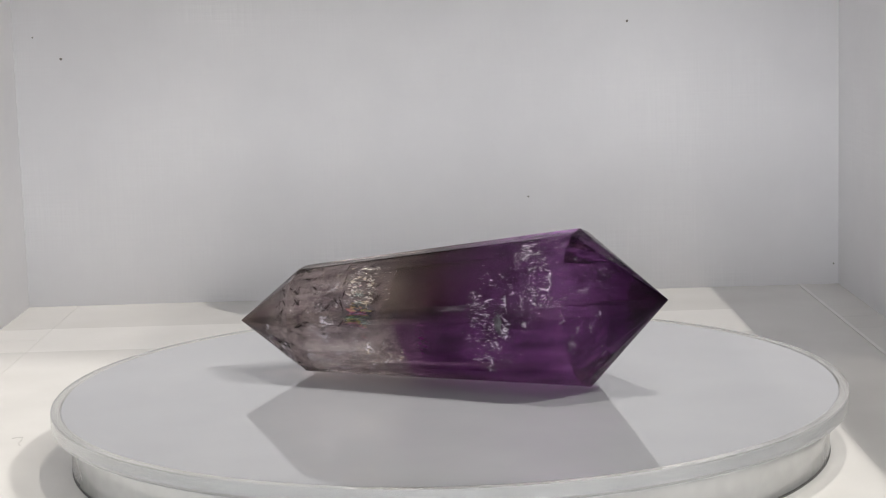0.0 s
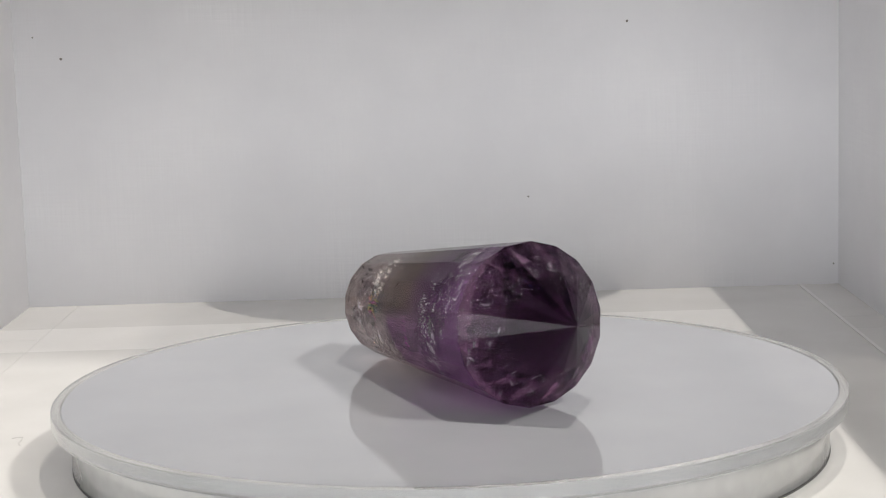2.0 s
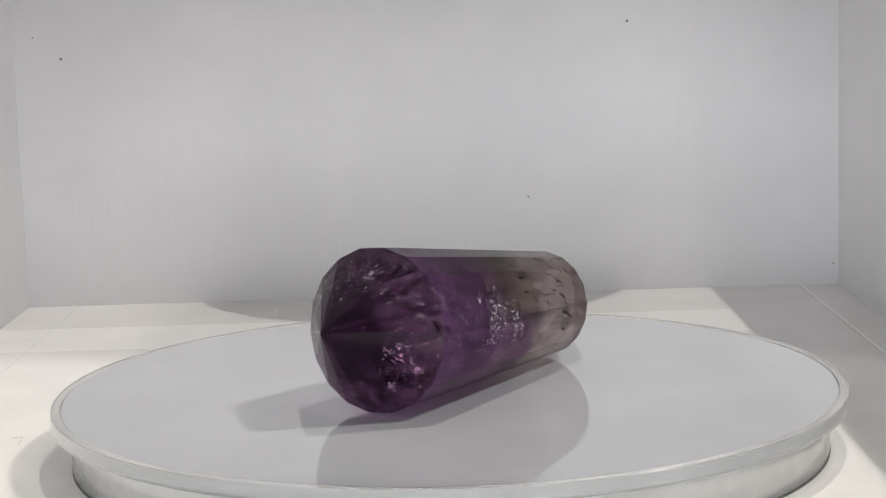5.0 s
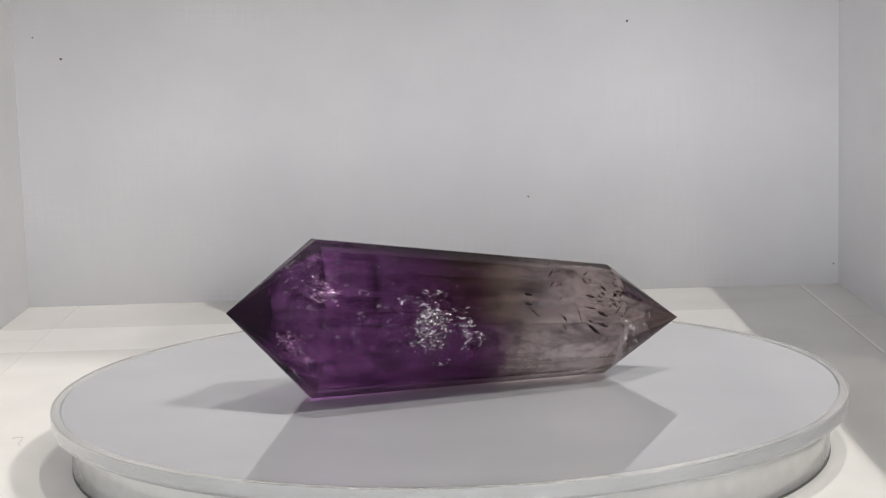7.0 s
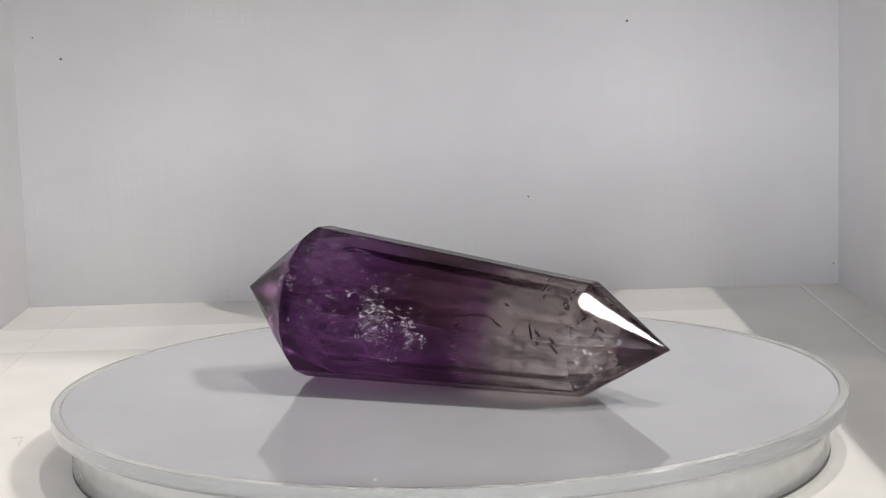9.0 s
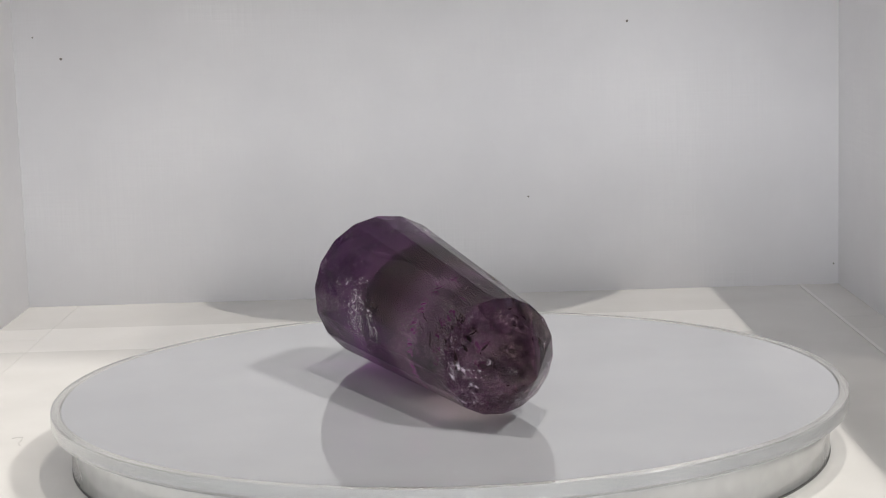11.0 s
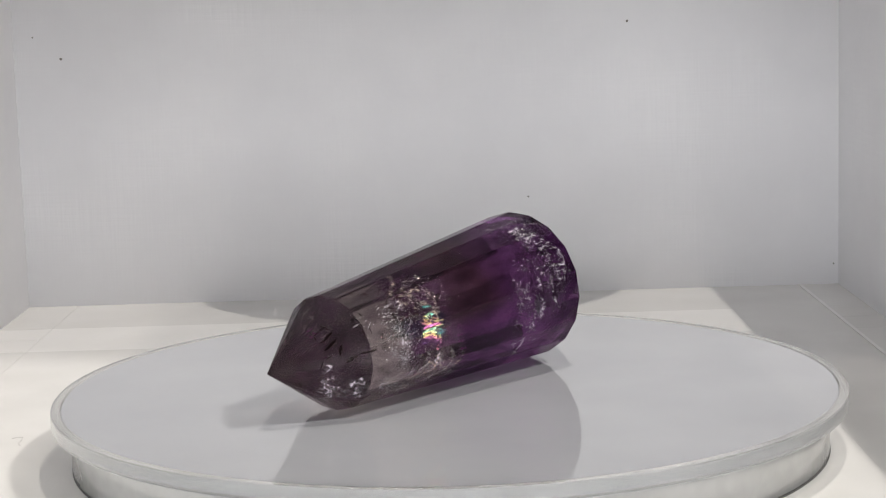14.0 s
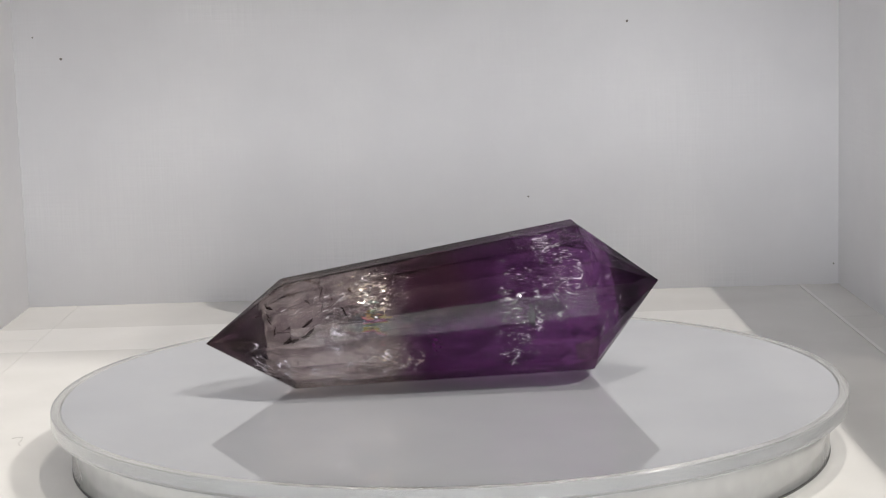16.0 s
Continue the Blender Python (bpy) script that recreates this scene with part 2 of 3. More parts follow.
def feathered(name, colour, cover, cell, thin):
    """A healed crack seen as pale feathery threads and shards on clear stone."""
    m, nt, b = nodes_of(name)
    co = nt.nodes.new("ShaderNodeTexCoord")
    warp = add(nt, "ShaderNodeTexNoise", Scale=420.0, Detail=3.0)
    nt.links.new(co.outputs["Object"], warp.inputs["Vector"])
    off = nt.nodes.new("ShaderNodeVectorMath"); off.operation = "MULTIPLY_ADD"
    off.inputs[1].default_value = (0.0026, 0.0026, 0.0026)
    nt.links.new(warp.outputs["Color"], off.inputs[0])
    nt.links.new(co.outputs["Object"], off.inputs[2])
    mp = nt.nodes.new("ShaderNodeMapping")
    mp.inputs["Scale"].default_value = (cell * 0.5, cell, cell)
    nt.links.new(off.outputs[0], mp.inputs["Vector"])
    vo = nt.nodes.new("ShaderNodeTexVoronoi"); vo.feature = "DISTANCE_TO_EDGE"
    vo.inputs["Scale"].default_value = 1.0
    nt.links.new(mp.outputs[0], vo.inputs["Vector"])
    lines = ramp(nt, vo.outputs["Distance"], [(0.0, (1.0,) * 3), (thin, (0.0,) * 3)])
    area = add(nt, "ShaderNodeTexNoise", Scale=260.0, Detail=5.0, Roughness=0.7)
    nt.links.new(co.outputs["Object"], area.inputs["Vector"])
    keep = ramp(nt, area.outputs["Fac"], [(0.62 - cover * 0.3, (0.0,) * 3), (0.80 - cover * 0.3, (1.0,) * 3)])
    haze = streaks(nt, co, 150.0, 700.0)
    soft = ramp(nt, haze, [(0.5, (0.0,) * 3), (0.75, (0.5,) * 3)])
    top = nt.nodes.new("ShaderNodeMath"); top.operation = "MAXIMUM"
    nt.links.new(lines.outputs[0], top.inputs[0])
    nt.links.new(soft.outputs[0], top.inputs[1])
    both = nt.nodes.new("ShaderNodeMath"); both.operation = "MULTIPLY"
    nt.links.new(top.outputs[0], both.inputs[0])
    nt.links.new(keep.outputs[0], both.inputs[1])
    b.inputs["Base Color"].default_value = (*colour, 1)
    b.inputs["Roughness"].default_value = 0.25
    tr = nt.nodes.new("ShaderNodeBsdfTransparent")
    ms = nt.nodes.new("ShaderNodeMixShader")
    nt.links.new(both.outputs[0], ms.inputs[0])
    nt.links.new(tr.outputs[0], ms.inputs[1])
    nt.links.new(b.outputs[0], ms.inputs[2])
    nt.links.new(ms.outputs[0], nt.nodes["Material Output"].inputs["Surface"])
    return m


FEATHER = feathered("feathered_crack", (0.82, 0.76, 0.84), 0.38, 620.0, 0.11)
FEATHER_PINK = feathered("pink_feathered_crack", (0.80, 0.42, 0.74), 0.30, 700.0, 0.12)
FEATHER_GOLD = feathered("golden_feathered_crack", (0.80, 0.66, 0.52), 0.36, 640.0, 0.13)
FEATHER_BROWN = feathered("brown_feathered_crack", (0.06, 0.042, 0.035), 0.22, 420.0, 0.09)
DARK_PIT = feathered("dark_inclusion", (0.012, 0.006, 0.014), 1.0, 300.0, 0.6)
FEATHER_FAINT = feathered("faint_feathered_crack", (0.44, 0.36, 0.47), 0.24, 520.0, 0.09)
SHEET = flake_material("crackled_cleft", (0.98, 0.96, 0.96), 0.16, 0.74)
m, nt, b = nodes_of("brown_smudge")
tr = nt.nodes.new("ShaderNodeBsdfTransparent")
tr.inputs["Color"].default_value = (0.42, 0.31, 0.25, 1)
nt.links.new(tr.outputs[0], nt.nodes["Material Output"].inputs["Surface"])
SMUDGE = m
NEEDLE = painted("dark_mineral", (0.012, 0.008, 0.008), (0.04, 0.028, 0.022), 900, 0.5, 0.1)


# ---- building helpers ----
def part(name, bm, material, parent, label="", smooth=False):
    me = bpy.data.meshes.new(name)
    bmesh.ops.recalc_face_normals(bm, faces=bm.faces)
    bm.to_mesh(me)
    bm.free()
    me.materials.append(material)
    if smooth:
        for p in me.polygons:
            p.use_smooth = True
    ob = new(name, me)
    ob.parent = parent
    if label:
        ob["label"] = label
    return ob


def slab(bm, x0, x1, y0, y1, z0, z1):
    vs = [bm.verts.new((x, y, z)) for x in (x0, x1) for y in (y0, y1) for z in (z0, z1)]
    for f in ((0, 1, 3, 2), (4, 6, 7, 5), (0, 4, 5, 1), (2, 3, 7, 6), (0, 2, 6, 4), (1, 5, 7, 3)):
        bm.faces.new([vs[i] for i in f])


def lathe(bm, profile, n=160):
    """Turns a closed profile of (radius, z) round the z axis; radius 0 closes at a point."""
    rings = []
    for rad, z in profile:
        if rad == 0:
            rings.append([bm.verts.new((0, 0, z))])
        else:
            rings.append([bm.verts.new((rad * math.cos(2 * math.pi * i / n), rad * math.sin(2 * math.pi * i / n), z)) for i in range(n)])
    pairs = list(zip(rings, rings[1:]))
    if profile[0][0] != 0:
        pairs.append((rings[-1], rings[0]))
    for a, c in pairs:
        for i in range(n):
            j = (i + 1) % n
            if len(a) == 1 and len(c) == 1:
                continue
            if len(a) == 1:
                bm.faces.new((a[0], c[i], c[j]))
            elif len(c) == 1:
                bm.faces.new((a[i], c[0], a[j]))
            else:
                bm.faces.new((a[i], c[i], c[j], a[j]))


# ---- the box ----
def panel(name, bounds, material, label, category="wall"):
    bm = bmesh.new()
    slab(bm, *bounds)
    return tagged(part(name, bm, material, None), label, category, kind="structure")


panel("wall_back", (LEFT_X - 0.006, RIGHT_X + 0.006, BACK_Y, BACK_Y + 0.006, FLOOR_Z, WALL_TOP), WALL, "white linen-embossed back wall of a photo box")
panel("wall_left", (LEFT_X - 0.006, LEFT_X, -0.12, BACK_Y + 0.001, FLOOR_Z, WALL_TOP - 0.0005), WALL, "white linen-embossed side wall of the box")
panel("wall_right", (RIGHT_X, RIGHT_X + 0.006, 0.0840, BACK_Y + 0.001, FLOOR_Z, WALL_TOP - 0.0005), WALL, "white linen-embossed side wall of the box")
# unseen low board, added to keep the sun off the floor's right edge
panel("low_shade_board", (RIGHT_X, RIGHT_X + 0.006, -0.20, 0.0838, FLOOR_Z, 0.0490), WALL, "unseen low white linen-embossed board added to shade the right floor")
# unseen board, added to hold front light off the top of the back wall
panel("shade_header", (LEFT_X - 0.006, RIGHT_X + 0.006, -0.1262, -0.1202, 0.109, WALL_TOP), WALL, "unseen white board added over the open front to dim the upper wall")
# unseen board, added to block the point lamps along straight floor edges
panel("shade_board", (RIGHT_X, RIGHT_X + 0.12, -0.35, BACK_Y, WALL_TOP + 0.0002, WALL_TOP + 0.004), WALL, "unseen white board added beside the box to shade the floor", "flap")
# unseen rounded board, added so a curved shadow falls on the back floor
bm = bmesh.new()
SHADE_X, SHADE_Y, SHADE_R = 0.0806, 0.2276, 0.0505
outline = [(SHADE_X + SHADE_R * math.cos(a), min(SHADE_Y + SHADE_R * math.sin(a), BACK_Y + 0.006)) for a in (2 * math.pi * i / 72 for i in range(72))]
low_ring = [bm.verts.new((x, y, WALL_TOP + 0.0002)) for x, y in outline]
top_ring = [bm.verts.new((x, y, WALL_TOP + 0.003)) for x, y in outline]
bm.faces.new(low_ring)
bm.faces.new(top_ring)
for i in range(72):
    j = (i + 1) % 72
    bm.faces.new((low_ring[i], low_ring[j], top_ring[j], top_ring[i]))
tagged(part("shade_disc", bm, WALL, None), "unseen rounded white board added over the back wall to shade the floor", "flap", kind="structure")
# unseen wall, left open round the added area lamp
bm = bmesh.new()
for x0, x1, z0, z1 in ((-3, -1.96, -0.05, 3), (0.86, 3, -0.05, 3), (-1.96, 0.86, -0.05, -0.035), (-1.96, 0.86, 0.285, 3)):
    slab(bm, x0, x1, -1.16, -1.04, z0, z1)
tagged(part("wall_room", bm, TABLE, None), "unseen plain grey-brown wall with an opening for the added lamp", "wall", kind="structure")
panel("ground", (-3, 3, -3, 3, FLOOR_Z - 0.05, FLOOR_Z - 0.006), TABLE, "plain grey-brown table under the box", "table")

GROOVE_L, GROOVE_R, GROOVE_Y = -0.1400, 0.1344, 0.1545
floor_ob = panel("floor", (-0.30, 0.30, -0.60, BACK_Y + 0.006, FLOOR_Z - 0.0058, FLOOR_Z - 0.0006), JOINT, "white laminate floor panels with fine joints", "floor")


def floor_panel(x0, x1, y0, y1, mat, g=0.00012):
    bm = bmesh.new()
    slab(bm, x0 + g, x1 - g, y0 + g, y1 - g, FLOOR_Z - 0.0005, FLOOR_Z)
    return part("floor_panel", bm, mat, floor_ob)


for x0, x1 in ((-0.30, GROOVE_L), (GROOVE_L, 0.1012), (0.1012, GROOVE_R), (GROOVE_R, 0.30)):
    # the band of light is painted as brighter panels left of x = 0.102
    mat = LIT_BAND_AND_LINE if x1 < 0.102 else FLOOR
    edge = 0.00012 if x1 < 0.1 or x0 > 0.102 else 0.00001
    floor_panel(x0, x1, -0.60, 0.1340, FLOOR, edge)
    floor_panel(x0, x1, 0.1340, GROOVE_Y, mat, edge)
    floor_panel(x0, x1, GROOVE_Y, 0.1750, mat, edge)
    floor_panel(x0, x1, 0.1750, BACK_Y, FLOOR, edge)
bm = bmesh.new()
slab(bm, GROOVE_R - 0.0006, GROOVE_R + 0.0006, -0.30, BACK_Y - 0.0004, FLOOR_Z + 0.00005, FLOOR_Z + 0.0003)
part("floor_line", bm, LIT_BAND_AND_LINE, floor_ob, "thin white line along the right floor joint")

# ---- the turntable ----
turntable = tagged(new("turntable_base"), "low glossy grey round turntable base on white floor", "turntable")
bm = bmesh.new()
lathe(bm, [(0, -0.0045), (0.0945, -0.0045), (0.0953, -0.0049), (0.0954, -0.0055), (0.0954, FLOOR_Z + 0.0006), (0.0951, FLOOR_Z + 0.0005), (0, FLOOR_Z + 0.0005)])
part("drum", bm, BASE, turntable, smooth=True)
bm = bmesh.new()
lathe(bm, [(0.0940, FLOOR_Z + 0.0004), (0.0955, FLOOR_Z + 0.0004), (0.0955, FLOOR_Z), (0.0940, FLOOR_Z)])
part("foot_ring", bm, RING_GREY, turntable, "thin dark grey foot ring")

platter = tagged(new("platter"), "round white turntable platter with a clear acrylic rim", "platter")
bm = bmesh.new()
lathe(bm, [(0, -0.0002), (0.0973, -0.0002), (0.0976, -0.0005), (0.0976, -0.0034), (0, -0.0034)])
part("white_disc", bm, PLATTER, platter, "glossy white disc")
bm = bmesh.new()
lathe(bm, [(0.09775, 0.0), (0.0997, 0.0), (0.1, -0.0003), (0.1, -0.0035), (0.0997, -0.0038), (0.09775, -0.0038)], 480)
part("rim", bm, ACRYLIC, platter, "clear acrylic edge")
bm = bmesh.new()
lathe(bm, [(0, -0.0036), (0.012, -0.0036), (0.012, -0.0045), (0, -0.0045)], 32)
part("spindle", bm, BASE, platter)


# ---- the crystal ----
def ring_points(x, rad, drop, n=FACETS):
    return [(x, rad * math.cos(a), rad * math.sin(a) - drop) for a in (2 * math.pi * (i + 0.75) / n for i in range(n))]


def point_body(scale=1.0, xa=0.0, xb=LENGTH, bevel=0.0):
    """A many-sided tapering column with a pointed end on either side."""
    bm = bmesh.new()
    mid = Vector((LENGTH * 0.48, 0, -DROP1 * 0.7))

    def at(p):
        q = mid + (Vector(p) - mid) * scale
        return bm.verts.new((min(max(q.x, xa), xb), q.y, q.z))
    va, vb = at((0, 0, 0)), at((LENGTH, 0, 0))
    ra, rb = [at(p) for p in ring_points(X1, R1, DROP1)], [at(p) for p in ring_points(X2, R2, DROP2)]
    for i in range(FACETS):
        j = (i + 1) % FACETS
        bm.faces.new((va, ra[j], ra[i]))
        bm.faces.new((ra[i], ra[j], rb[j], rb[i]))
        bm.faces.new((vb, rb[i], rb[j]))
    if bevel:
        bmesh.ops.bevel(bm, geom=list(bm.edges), offset=bevel, segments=2, affect="EDGES", profile=0.6, clamp_overlap=True)
    return bm


crystal = tagged(new("crystal_point"), "double-terminated faceted amethyst point, purple to clear, lying on the platter", "crystal")


def inside(name, bm, material, label=""):
    ob = part(name, bm, material, crystal, label)
    ob.matrix_basis = LYING
    return ob


bm = point_body(bevel=0.00007)
low = min((LYING @ v.co).z for v in bm.verts)
LYING = Matrix.Translation((0, 0, 0.00005 - low)) @ LYING
inside("body", bm, AMETHYST, "polished faceted quartz, purple to smoky clear")
inside("cloudy_zone", point_body(0.72), CORE, "clouded tinted inner zone")


def radius_at(x):
    if x < X1:
        return R1 * x / X1
    if x > X2:
        return R2 * (LENGTH - x) / (LENGTH - X2)
    return R1 + (R2 - R1) * (x - X1) / (X2 - X1)


TURN = -20.586            # degrees a second
HALFWAY = (Vector((0, -0.976, 0.216)) + Vector((1.0, -0.13, 1.32)).normalized()).normalized()


def facing(t):
    """The way, in the stone's own axes, in which a face must lie to flash at t seconds."""
    turn = Matrix.Rotation(radians(-TURN * t), 3, "Z")
    return LYING.to_3x3().inverted() @ (turn @ HALFWAY)


def cleft(name, u, side, up, normal, spread, count, size, material, seed, times, scatter=0.14, label=""):
    """A healed fracture: small uneven flakes strewn over a crooked plane inside the stone."""
    rng = random.Random(seed)
    bm = bmesh.new()
    n = Vector(normal).normalized()
    e1 = n.cross(Vector((0.31, 0.2, 0.93))).normalized()
    e2 = n.cross(e1)
    rad = radius_at(u * LENGTH)
    c = Vector((u * LENGTH, side * rad, up * rad - DROP1 * 0.7))
    for _ in range(count):
        a, d = rng.uniform(-1, 1), rng.uniform(-1, 1)
        p = c + e1 * a * spread[0] + e2 * d * spread[1] + n * rng.gauss(0, 0.12) * spread[1]
        lim = radius_at(min(max(p.x, 0.004), LENGTH - 0.004)) * 0.9
        h = math.hypot(p.y, p.z)
        if h > lim:
            p.y, p.z = p.y * lim / h, p.z * lim / h
        m = (facing(rng.uniform(*rng.choice(times))) + Vector((rng.gauss(0, 1), rng.gauss(0, 1), rng.gauss(0, 1))) * scatter).normalized()
        f1 = m.cross(e2).normalized()
        f2 = m.cross(f1)
        s = size * rng.uniform(0.3, 1.0) ** 1.5 * 1.6
        k = rng.randint(4, 6)
        lean = rng.uniform(0.12, 0.5)
        vs = []
        for i in range(k):
            ang = 2 * math.pi * (i + rng.uniform(-0.3, 0.3)) / k
            vs.append(bm.verts.new(p + (f1 * math.cos(ang) + f2 * math.sin(ang) * lean) * s * rng.uniform(0.6, 1.2)))
        bm.faces.new(vs)
    return inside(name, bm, material, label)


def sheet(name, u, side, up, t, spread, rough, material, seed, label=""):
    """A crackled cleft face: an uneven, ragged skin that flashes at about t seconds."""
    rng = random.Random(seed)
    n = facing(t).normalized()
    e1 = (Vector((1, 0, 0)) - n * n.x).normalized()
    e2 = n.cross(e1)
    rad = radius_at(u * LENGTH)
    c = Vector((u * LENGTH, side * rad, up * rad - DROP1 * 0.7))
    bm = bmesh.new()
    nu, nv = 22, 16
    grid = {}
    shift = Vector((seed * 3.1, seed * 1.7, 0))
    for i in range(nu + 1):
        for j in range(nv + 1):
            a, d = 2 * i / nu - 1, 2 * j / nv - 1
            q = Vector((a * 3.0, d * 3.0, 0)) + shift
            h = noise.noise(q) + 0.7 * noise.noise(q * 3.1) + 0.5 * noise.noise(q * 6.3)
            p = c + e1 * a * spread[0] + e2 * d * spread[1] + n * h * rough
            lim = radius_at(min(max(p.x, 0.003), LENGTH - 0.003)) * 0.93
            k = math.hypot(p.y, p.z + DROP1 * 0.7)
            if k > lim:
                p.y, p.z = p.y * lim / k, (p.z + DROP1 * 0.7) * lim / k - DROP1 * 0.7
            grid[i, j] = (bm.verts.new(p), a * a + d * d + 0.9 * noise.noise(q * 1.6 + Vector((0, 0, 5))))
    for i in range(nu):
        for j in range(nv):
            cs = [grid[i, j], grid[i + 1, j], grid[i + 1, j + 1], grid[i, j + 1]]
            if sum(v[1] for v in cs) / 4 < 0.62 and rng.random() > 0.08:
                bm.faces.new([v[0] for v in cs])
    loose = [v for v in bm.verts if not v.link_faces]
    bmesh.ops.delete(bm, geom=loose, context="VERTS")
    return inside(name, bm, material, label)


# purple end
cleft("fracture", 0.33, 0.50, -0.10, (0.75, 0.6, 0.5), (0.0085, 0.0032), 260, 0.0008, SPARK, 11, ((0, 2.4), (14, 16)), label="glittering healed fracture")
cleft("fracture", 0.27, 0.25, 0.35, (0.6, 0.7, 0.4), (0.0090, 0.0060), 260, 0.0007, SPARK, 12, ((12.5, 16),), label="glittering healed fracture")
cleft("veil", 0.42, -0.50, 0.0, (0.1, -1, 0.3), (0.0110, 0.0050), 260, 0.0007, WISP, 13, ((5.5, 9),), label="pale wispy veil")
cleft("veil", 0.12, -0.40, -0.35, (-0.6, -0.6, 0.3), (0.0036, 0.0024), 90, 0.0009, SPARK, 14, ((6, 7.8),), label="bright wispy veil")
cleft("veil", 0.16, -0.20, 0.45, (-0.5, -0.6, 0.5), (0.0036, 0.0030), 80, 0.0006, SPARK, 24, ((5.5, 9.2),), label="bright wispy veil")
cleft("veil", 0.52, 0.45, -0.20, (0.1, 1, 0.1), (0.0012, 0.0030), 30, 0.0009, MAGENTA, 25, ((0, 1.5),), label="small magenta fracture")
# pale end
cleft("fracture", 0.64, 0.45, 0.45, (0.3, 0.7, 0.6), (0.0070, 0.0042), 240, 0.0008, GOLD, 15, ((0, 2), (13.5, 16)), label="golden glittering fracture")
sheet("rainbow_fracture", 0.665, 0.45, 0.12, 13.9, (0.0062, 0.0040), 0.00010, RAINBOW, 16, "iridescent rainbow fracture")
sheet("rainbow_fracture", 0.575, 0.50, 0.05, 14.4, (0.0022, 0.0030), 0.00010, RAINBOW, 36, "iridescent rainbow fracture")
sheet("crackle", 0.68, 0.45, -0.50, 14.2, (0.0130, 0.0026), 0.00045, SHEET, 31, "silvery crackled fracture")
sheet("crackle", 0.64, 0.45, 0.42, 0.4, (0.0058, 0.0036), 0.00045, SHEET, 32, "bright crackled fracture")
sheet("crackle", 0.74, 0.55, 0.10, 12.6, (0.0034, 0.0040), 0.00045, SHEET, 34, "bright crackled fracture")
sheet("crackle", 0.115, -0.35, -0.35, 6.9, (0.0030, 0.0016), 0.00035, SHEET, 35, "bright crackled fracture")
sheet("crackle", 0.26, 0.40, 0.30, 14.8, (0.0050, 0.0050), 0.00040, SHEET, 38, "bright crackled fracture")
cleft("fracture", 0.68, 0.40, -0.55, (0.25, 0.55, 0.75), (0.0150, 0.0030), 320, 0.0009, SPARK, 17, ((12, 15.5),), label="silvery fracture")
cleft("veil", 0.86, 0.25, -0.40, (-0.3, 0.6, 0.6), (0.0070, 0.0035), 200, 0.0007, SPARK, 18, ((0, 1.5), (11.3, 13.5)), label="silvery veil near the pale tip")
cleft("veil", 0.79, -0.50, 0.45, (0.0, -0.8, 0.6), (0.0060, 0.0040), 70, 0.0007, SMUDGE, 19, ((0, 16),), label="brown mineral smudge")
cleft("veil", 0.73, 0.0, 0.80, (0.0, 0.1, 1), (0.0130, 0.0050), 60, 0.0009, SMUDGE, 26, ((0, 16),), label="brown mineral smudge")
cleft("speckle", 0.40, 0.0, 0.0, (0, 0.2, 1), (0.0240, 0.0120), 500, 0.00028, SPARK, 20, ((0, 16),), label="tiny bright specks")
cleft("speckle", 0.74, 0.0, 0.1, (0, 0.2, 1), (0.0160, 0.0080), 300, 0.00028, SPARK, 21, ((0, 16),), label="tiny bright specks")


def drop_at(x):
    return DROP1 * min(x / X1, 1) + (DROP2 - DROP1) * min(max((x - X1) / (X2 - X1), 0), 1)


def skin_glints(u, angle, spread_u, spread_a, count, size, material, times, seed, label="tiny flashing flakes for inner glints, set on the skin"):
    """Flakes set on the skin for inner glints; each flashes at some moment."""
    rng = random.Random(seed)
    bm = bmesh.new()
    trail = []
    while len(trail) < count:
        du, da = rng.gauss(0, 0.45), rng.gauss(0, 0.45)
        heading = rng.uniform(0, 2 * math.pi)
        for _ in range(rng.randint(6, 16)):
            heading += rng.gauss(0, 0.35)
            du, da = du + 0.05 * math.cos(heading), da + 0.05 * math.sin(heading)
            trail.append((du + rng.gauss(0, 0.16), da + rng.gauss(0, 0.16)))
    for du, da in trail[:count]:
        x = min(max(u + du * spread_u, 0.02), 0.98) * LENGTH
        a = radians(angle + da * spread_a)
        k = round(a / STEP - 0.25)
        r = radius_at(x) * math.cos(math.pi / FACETS) / math.cos(a - (k + 0.25) * STEP)
        c = Vector((x, r * math.cos(a), r * math.sin(a) - drop_at(x))) + Vector((0, math.cos(a), math.sin(a))) * size * 0.06
        m = (facing(rng.uniform(*rng.choice(times))) + Vector((rng.gauss(0, 1), rng.gauss(0, 1), rng.gauss(0, 1))) * 0.035).normalized()
        way = Vector((1, rng.gauss(0, 0.35), rng.gauss(0, 0.35)))
        f1 = (way - m * m.dot(way)).normalized()
        f2 = m.cross(f1)
        s = size * rng.uniform(0.35, 1.3) ** 1.5
        if abs(m.dot(Vector((0, math.cos(a), math.sin(a))))) < 0.8:
            s = min(s, 0.00042)
        n, lean = rng.randint(4, 7), rng.uniform(0.08, 0.32)
        vs = []
        for i in range(n):
            ang = 2 * math.pi * (i + rng.uniform(-0.3, 0.3)) / n
            vs.append(bm.verts.new(c + (f1 * math.cos(ang) + f2 * math.sin(ang) * lean) * s * rng.uniform(0.6, 1.2)))
        bm.faces.new(vs)
    return inside("glitter", bm, material, label)


skin_glints(0.645, 8, 0.034, 15, 240, 0.0012, RAINBOW_SKIN, ((13.2, 14.8),), 81, "iridescent glints of an inner fracture, set on the skin")
